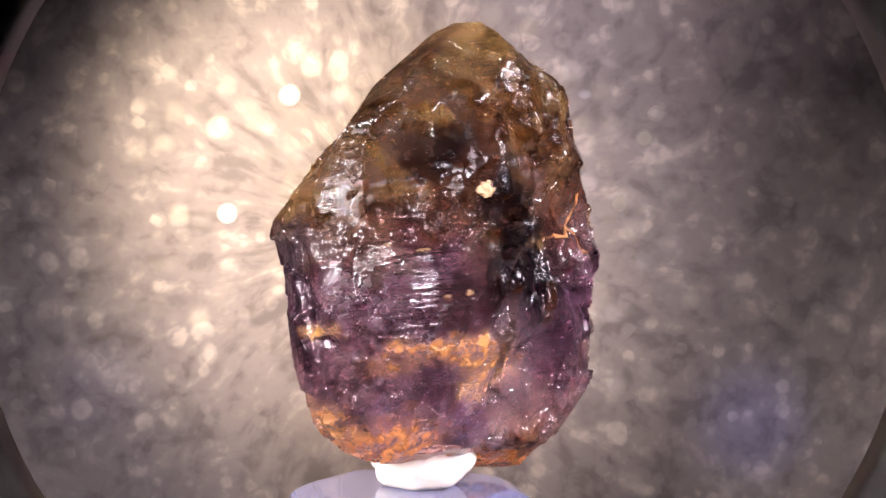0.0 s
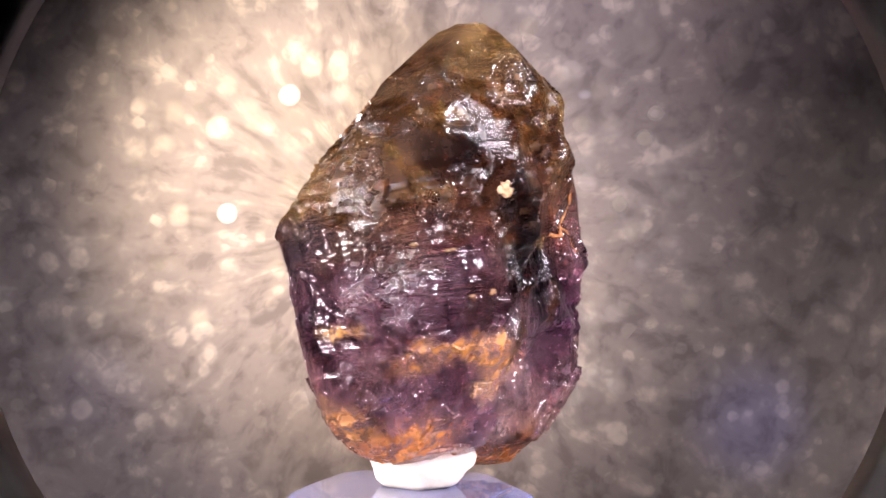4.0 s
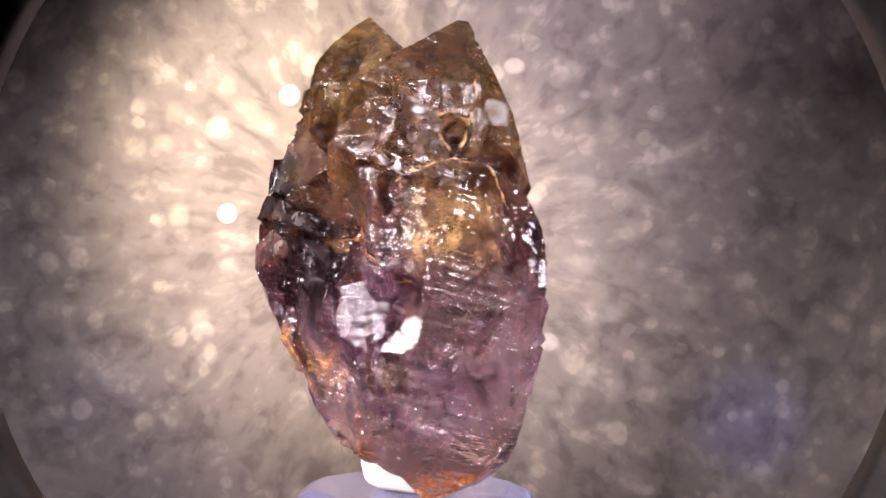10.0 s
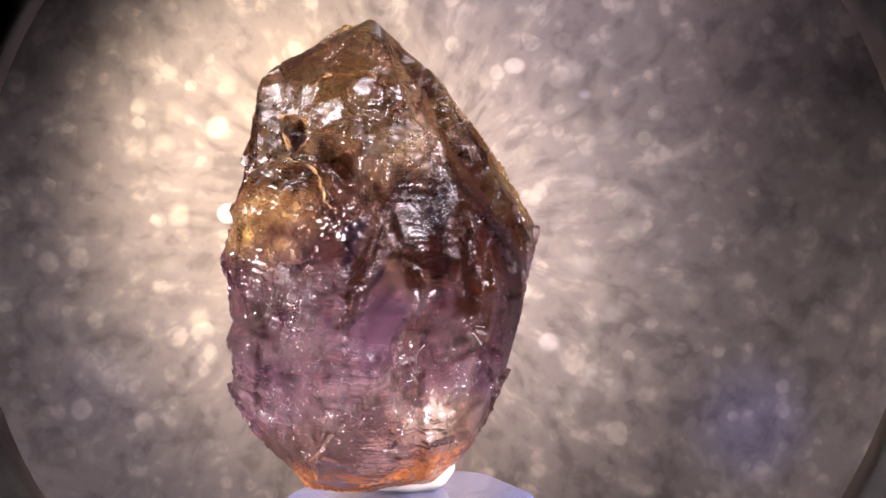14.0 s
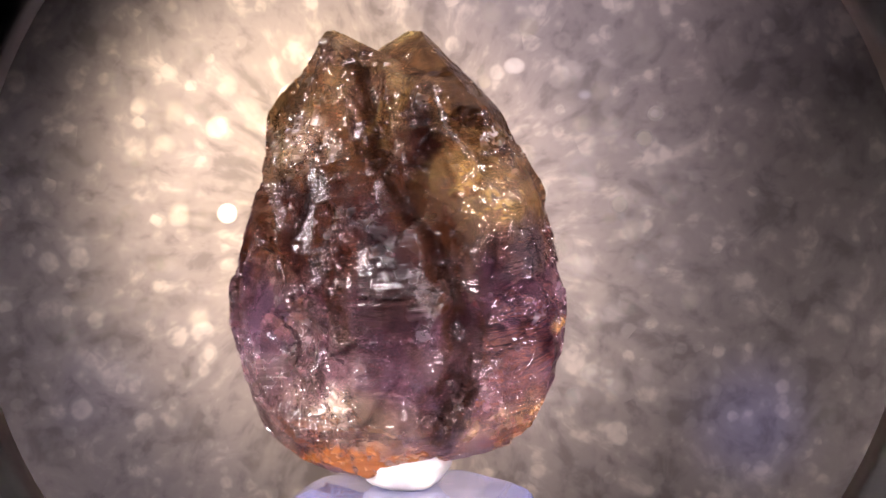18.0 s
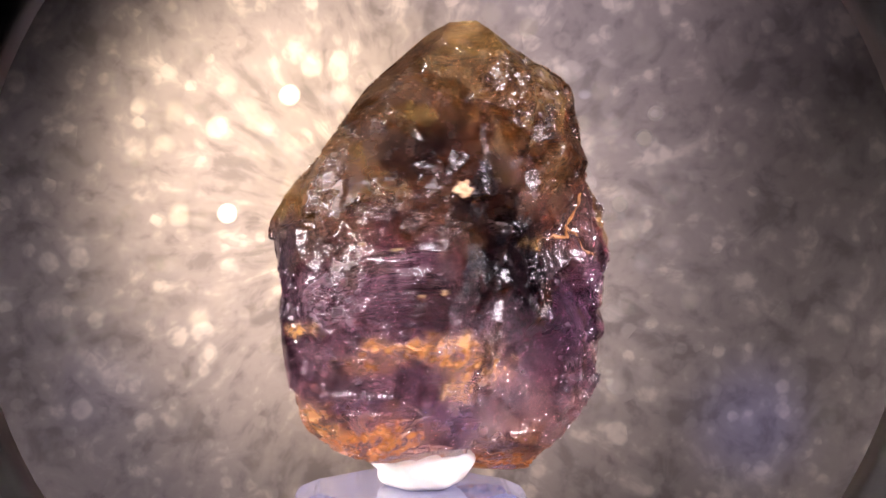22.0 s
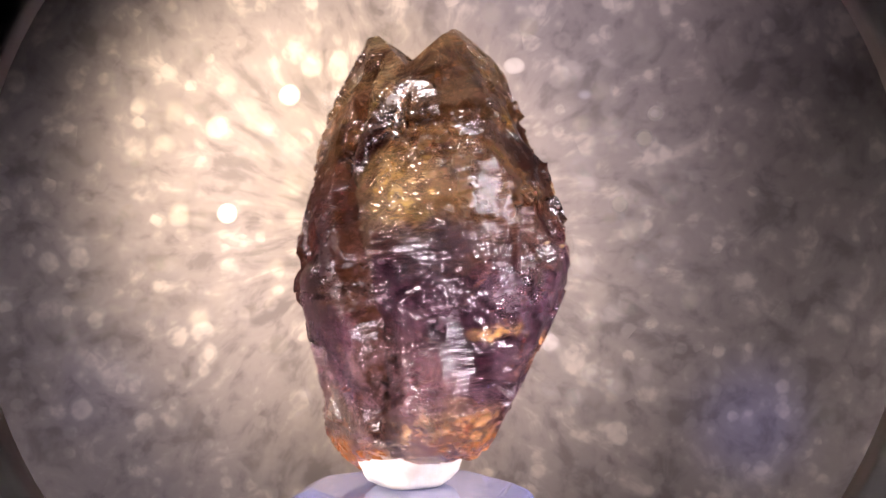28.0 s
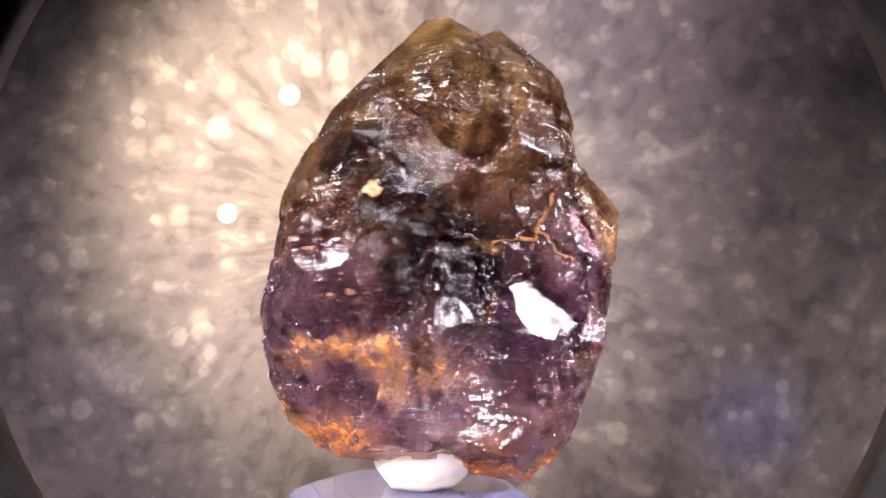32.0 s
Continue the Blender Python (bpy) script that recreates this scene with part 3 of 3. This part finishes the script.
def polytope(faces):
    """The convex crystal that a set of faces encloses."""
    n = np.array([(math.cos(radians(b)) * math.cos(radians(a)), math.cos(radians(b)) * math.sin(radians(a)), math.sin(radians(b))) for a, b, _ in faces])
    d = np.array([float(f[2]) for f in faces])
    points = []
    for i in range(len(d)):
        for j in range(i + 1, len(d)):
            for k in range(j + 1, len(d)):
                m = n[[i, j, k]]
                if abs(np.linalg.det(m)) < 1e-4:
                    continue
                p = np.linalg.solve(m, d[[i, j, k]])
                if abs(p).max() < 700 and (n @ p <= d + 1e-3).all():
                    points.append(p)
    bm = bmesh.new()
    for p in points:
        bm.verts.new(p)
    bmesh.ops.remove_doubles(bm, verts=list(bm.verts), dist=0.5)
    bmesh.ops.convex_hull(bm, input=list(bm.verts))
    bmesh.ops.delete(bm, geom=[v for v in bm.verts if not v.link_faces], context="VERTS")
    return bm


def along(co, way):
    """The distance of each point from a chain of straight runs."""
    best = np.full(len(co), 1e9)
    for p, q in zip(way, way[1:]):
        a, run = np.array(p, float), np.array(q, float) - np.array(p, float)
        k = np.clip((co - a) @ run / (run @ run), 0, 1)
        best = np.minimum(best, np.linalg.norm(co - a - k[:, None] * run, axis=1))
    return best


def on_flat(co, flat):
    """1 within the outline of a cleavage face, the height of each point over its plane, and the plane's normal."""
    x, y, z, az, el, wide, high, spin = flat
    az, el, spin = radians(az), radians(el), radians(spin)
    n = np.array((math.cos(el) * math.cos(az), math.cos(el) * math.sin(az), math.sin(el)))
    side = np.array((-math.sin(az), math.cos(az), 0.0))
    up = np.cross(n, side)
    d = co - np.array((x, y, z), float)
    over, s, u = d @ n, d @ side, d @ up
    s, u = s * math.cos(spin) - u * math.sin(spin), s * math.sin(spin) + u * math.cos(spin)
    s, u = s * (1 + 0.35 * u / high) + 4 * np.sin(u / 9), u + 3 * np.sin(s / 11)
    reach = np.maximum(abs(s) / wide, abs(u) / high)
    return np.clip((1.05 - reach) * 9, 0, 1) * (abs(over) < 55), over, n


def grown(name, lobes, voxel, rough_seed):
    """One crystal skin round several lobes: flat breaks that meet in steps, seams, hollows and cleavage faces."""
    me = bpy.data.meshes.new(name)
    whole = bmesh.new()
    for faces in lobes:
        bm = polytope(faces)
        tmp = bpy.data.meshes.new("lobe")
        bm.to_mesh(tmp)
        bm.free()
        whole.from_mesh(tmp)
        bpy.data.meshes.remove(tmp)
    whole.to_mesh(me)
    whole.free()
    ob = new("lump", me)
    mod = ob.modifiers.new("skin", "REMESH")
    mod.mode, mod.voxel_size = "VOXEL", voxel
    skin = bpy.data.meshes.new_from_object(ob.evaluated_get(bpy.context.evaluated_depsgraph_get()))
    bpy.data.objects.remove(ob)
    skin.name = name
    count = len(skin.vertices)
    co, no = np.empty(count * 3), np.empty(count * 3)
    skin.vertices.foreach_get("co", co)
    skin.vertex_normals.foreach_get("vector", no)
    co, no = co.reshape(-1, 3), no.reshape(-1, 3)
    rng = np.random.default_rng(int(rough_seed))
    # flat breaks of three sizes, each cell of the skin with its own plane
    shift = np.zeros(count)
    for cells, lean, most in ((count // 2600, 0.085, 13.0), (count // 700, 0.075, 7.0), (count // 200, 0.05, 1.6)):
        pick = rng.choice(count, max(12, cells), replace=False)
        seed, stretch = co[pick], np.array((1.0, 1.0, 0.72))
        plane = no[pick] + rng.normal(0, lean, (len(pick), 3))
        plane /= np.linalg.norm(plane, axis=1)[:, None]
        drop = rng.uniform(-0.35, 0.25, len(pick)) * most
        warp = co + 5 * np.sin(co[:, [1, 2, 0]] / 23) + 2 * np.sin(co[:, [2, 0, 1]] / 7)
        for lo in range(0, count, 20000):
            w = warp[lo:lo + 20000] * stretch
            s = seed * stretch
            near_by = (np.sum(w * w, axis=1)[:, None] - 2 * w @ s.T + np.sum(s * s, axis=1)).argmin(axis=1)
            gap = np.sum((seed[near_by] - co[lo:lo + 20000]) * plane[near_by], axis=1)
            face = np.maximum(np.sum(plane[near_by] * no[lo:lo + 20000], axis=1), 0.5)
            flat_to = np.where(np.sum(no[pick][near_by] * no[lo:lo + 20000], axis=1) > 0.86, gap / face, 0.0)
            shift[lo:lo + 20000] += np.clip(flat_to, -most, most) + drop[near_by]
    tip = np.clip((400 - co[:, 2]) / 110, 0.15, 1)
    shift = np.minimum(shift, 4.0) * tip
    # growth steps across the skin
    shift += 0.4 * np.sin(co[:, 2] / 3.4 + 2.1 * np.sin(co[:, 0] / 31 + co[:, 2] / 47) + 2.6 * np.sin(co[:, 1] / 27)) * np.clip(np.sin(co[:, 0] / 53) + np.sin(co[:, 1] / 61 + co[:, 2] / 80), 0, 1)
    for x, y, z, radius, depth in HOLLOWS:
        far = np.linalg.norm(co - np.array((x, y, z), float), axis=1)
        shift -= depth * np.clip(1 - (far / radius) ** 2, 0, 1)
    for x, y, z, radius in CRUMBLE:
        far = np.linalg.norm(co - np.array((x, y, z), float), axis=1) / radius
        for i in np.nonzero(far < 1)[0]:
            p = Vector(co[i])
            shift[i] += (6 * noise.noise(p / 19) + 2.6 * noise.noise(p / 9) - 2) * min(1.0, 2.5 * (1 - far[i]))
    ripple = 5 * np.sin(co[:, 2] / 17) + 3 * np.sin(co[:, 0] / 9 + co[:, 1] / 11)
    for way, width, depth in SEAMS + GROOVES + [(v, 11, 9) for v in VEINS]:
        shift -= depth * np.clip(1 - (along(co, way) + ripple * width / 30) / width, 0, 1)
    co = co + no * shift[:, None]
    for flat in FLATS:
        inside, over, n = on_flat(co, flat)
        inside *= (no @ n) > 0.2
        co = co - n * (inside * np.clip(over + 8, -10, 45))[:, None]
    skin.vertices.foreach_set("co", (co * U).ravel())
    skin.update()
    skin.polygons.foreach_set("use_smooth", [True] * len(skin.polygons))
    skin.set_sharp_from_angle(angle=radians(34))
    # mask for the painted groove shade and the iron along the veins
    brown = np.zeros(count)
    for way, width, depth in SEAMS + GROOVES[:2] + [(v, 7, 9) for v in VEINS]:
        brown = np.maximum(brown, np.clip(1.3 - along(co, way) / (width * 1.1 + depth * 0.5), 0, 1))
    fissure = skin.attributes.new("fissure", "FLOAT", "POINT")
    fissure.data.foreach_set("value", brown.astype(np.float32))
    calm = skin.attributes.new("calm", "FLOAT", "POINT")
    calm.data.foreach_set("value", np.maximum.reduce([on_flat(co, flat)[0] * 0.64 for flat in FLATS]).astype(np.float32))
    skin.materials.clear()
    skin.materials.append(QUARTZ)
    return skin


def crystal():
    base = new("crystal_cluster")
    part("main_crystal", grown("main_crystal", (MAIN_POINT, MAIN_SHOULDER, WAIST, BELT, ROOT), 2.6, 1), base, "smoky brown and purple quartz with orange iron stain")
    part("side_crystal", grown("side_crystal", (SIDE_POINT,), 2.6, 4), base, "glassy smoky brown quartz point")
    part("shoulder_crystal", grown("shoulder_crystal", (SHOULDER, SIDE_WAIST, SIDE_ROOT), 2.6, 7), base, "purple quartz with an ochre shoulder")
    trees = []
    for ob in base.children:
        trees.append(BVHTree.FromPolygons([v.co for v in ob.data.vertices], [p.vertices for p in ob.data.polygons]))

    def on_skin(p):
        hits = [tree.find_nearest(Vector(p) * U) for tree in trees]
        best = min(hits, key=lambda h: h[3])
        return best[0], best[1]

    # ochre veins in the cracks and ochre chips on the faces
    for way in VEINS[:2] + AMBER:
        rings = []
        bm = bmesh.new()
        steps = 10
        for k in range(len(way) - 1):
            for s in range(steps + (k == len(way) - 2)):
                p = Vector(way[k]).lerp(Vector(way[k + 1]), s / steps)
                p += noise.noise_vector(p / 30) * 7
                c, nrm = on_skin(p)
                r = max(0.12, 1.3 + 3.4 * noise.noise(p / 14)) * U
                run = (Vector(way[k + 1]) - Vector(way[k])).normalized()
                side = nrm.cross(run).normalized()
                rings.append([bm.verts.new(c + side * (r * 1.5 * math.cos(a)) + nrm * (r * 0.45 * math.sin(a) - 0.2 * r)) for a in [q * math.tau / 7 for q in range(7)]])
        for a, c in zip(rings, rings[1:]):
            for q in range(7):
                bm.faces.new((a[q], a[(q + 1) % 7], c[(q + 1) % 7], c[q]))
        bm.faces.new(rings[0]), bm.faces.new(list(reversed(rings[-1])))
        bmesh.ops.recalc_face_normals(bm, faces=list(bm.faces))
        part("iron_vein", mesh_of(bm, "iron_vein", AMBER_STAIN if way in AMBER else RUST, True), base, "thin orange-brown iron vein in a crack")
    for place, size in CHIPS:
        c, nrm = on_skin(place)
        turn = nrm.to_track_quat("Z", "Y").to_matrix()
        bm = bmesh.new()
        bmesh.ops.create_icosphere(bm, subdivisions=3, radius=1.0)
        for v in bm.verts:
            q = v.co * (1 + 0.6 * noise.noise(v.co * 1.9 + Vector(place)) + 0.25 * noise.noise(v.co * 6))
            v.co = c + turn @ Vector((q.x * size, q.y * size * 0.8, q.z * size * 0.2 - 1.0)) * U
        part("ochre_chip", mesh_of(bm, "ochre_chip", OCHRE, False), base, "pale ochre chip")
    return tagged(base, "rough smoky amethyst crystal with two points, stuck on white putty", "crystal")


def putty():
    bm = bmesh.new()
    bmesh.ops.create_icosphere(bm, subdivisions=4, radius=1.0)
    for v in bm.verts:
        c = v.co.copy()
        k = 1 + 0.16 * noise.noise(c * 1.6 + Vector((4, 1, 2))) + 0.05 * noise.noise(c * 5)
        z = c.z * 54 * k + 44
        v.co = Vector((-10 + c.x * 96 * k, -14 + c.y * 84 * k, max(z, 0.4))) * U
    ob = new("putty", mesh_of(bm, "putty", PUTTY, True))
    return tagged(ob, "white lump of museum putty on the clear block", "putty")


def block():
    """A clear block with a faceted, bevelled crown."""
    base = new("display_block")
    bm = bmesh.new()
    seg = 8
    levels = ((182, 0), (222, -18), (250, -84), (250, -300), (250, -474), (236, -493))
    rings = []
    for j, (r, z) in enumerate(levels):
        off = 0.0
        rings.append([bm.verts.new((r * U * math.cos((k + off) * math.tau / seg + 0.2), r * U * math.sin((k + off) * math.tau / seg + 0.2), z * U)) for k in range(seg)])
    for j in range(len(rings) - 1):
        for k in range(seg):
            n = (k + 1) % seg
            bm.faces.new((rings[j][k], rings[j][n], rings[j + 1][n], rings[j + 1][k]))
    bm.faces.new(rings[0]), bm.faces.new(list(reversed(rings[-1])))
    bmesh.ops.recalc_face_normals(bm, faces=list(bm.faces))
    bmesh.ops.bevel(bm, geom=list(bm.edges), offset=5 * U, segments=2, affect="EDGES")
    part("body", mesh_of(bm, "body", GLASS), base)
    return tagged(base, "clear faceted acrylic display block with a bluish sheen", "display block")


CRYSTAL, LUMP, BLOCK = crystal(), putty(), block()


# ---- the turning ----
# seconds and degrees turned: to and fro at first, then round and round, slower and faster within each turn
TURNS = [(0.0, -202.0), (0.5, -223.3), (1.0, -239.1), (1.5, -248.3), (2.0, -250.5), (2.5, -246.2), (3.0, -235.3), (3.5, -217.6),
         (4.0, -193.0), (4.5, -161.0), (5.0, -128.0), (5.5, -99.1), (6.0, -78.5), (6.5, -63.0), (7.0, -48.5), (7.5, -37.5), (8.0, -28.0),
         (8.5, -12.9), (9.0, 7.8), (9.5, 27.8), (10.0, 48.8), (10.5, 74.5), (11.0, 108.5), (11.5, 150.2), (12.0, 198.7), (12.5, 249.3),
         (13.0, 294.0), (13.5, 325.9), (14.0, 349.3), (14.5, 370.3), (15.0, 392.5), (15.5, 417.0), (16.0, 447.7), (16.5, 486.2),
         (17.0, 531.5), (17.5, 582.3), (18.0, 631.7), (18.5, 671.2), (19.0, 699.1), (19.5, 721.7), (20.0, 744.1), (20.5, 766.8),
         (21.0, 793.7), (21.5, 827.6), (22.0, 868.9), (22.5, 917.2), (23.0, 969.0), (23.5, 1015.2), (24.0, 1048.7), (24.5, 1073.2),
         (25.0, 1095.5), (25.5, 1118.2), (26.0, 1143.1), (26.5, 1174.0), (27.0, 1212.2), (27.5, 1256.4), (28.0, 1305.2), (28.5, 1353.4),
         (29.0, 1393.3), (29.5, 1422.1), (30.0, 1445.4), (30.5, 1468.4), (31.0, 1492.5), (31.5, 1520.2), (32.0, 1555.2)]


def motions():
    walk(CRYSTAL, [(t, pose(0, 0, MID, 0, 0, a)) for t, a in TURNS])
    walk(LUMP, [(t, pose(0, 0, TOP, 0, 0, a)) for t, a in TURNS])
    walk(BLOCK, [(t, pose(0, 0, TOP, 0, 0, a)) for t, a in TURNS])


motions()
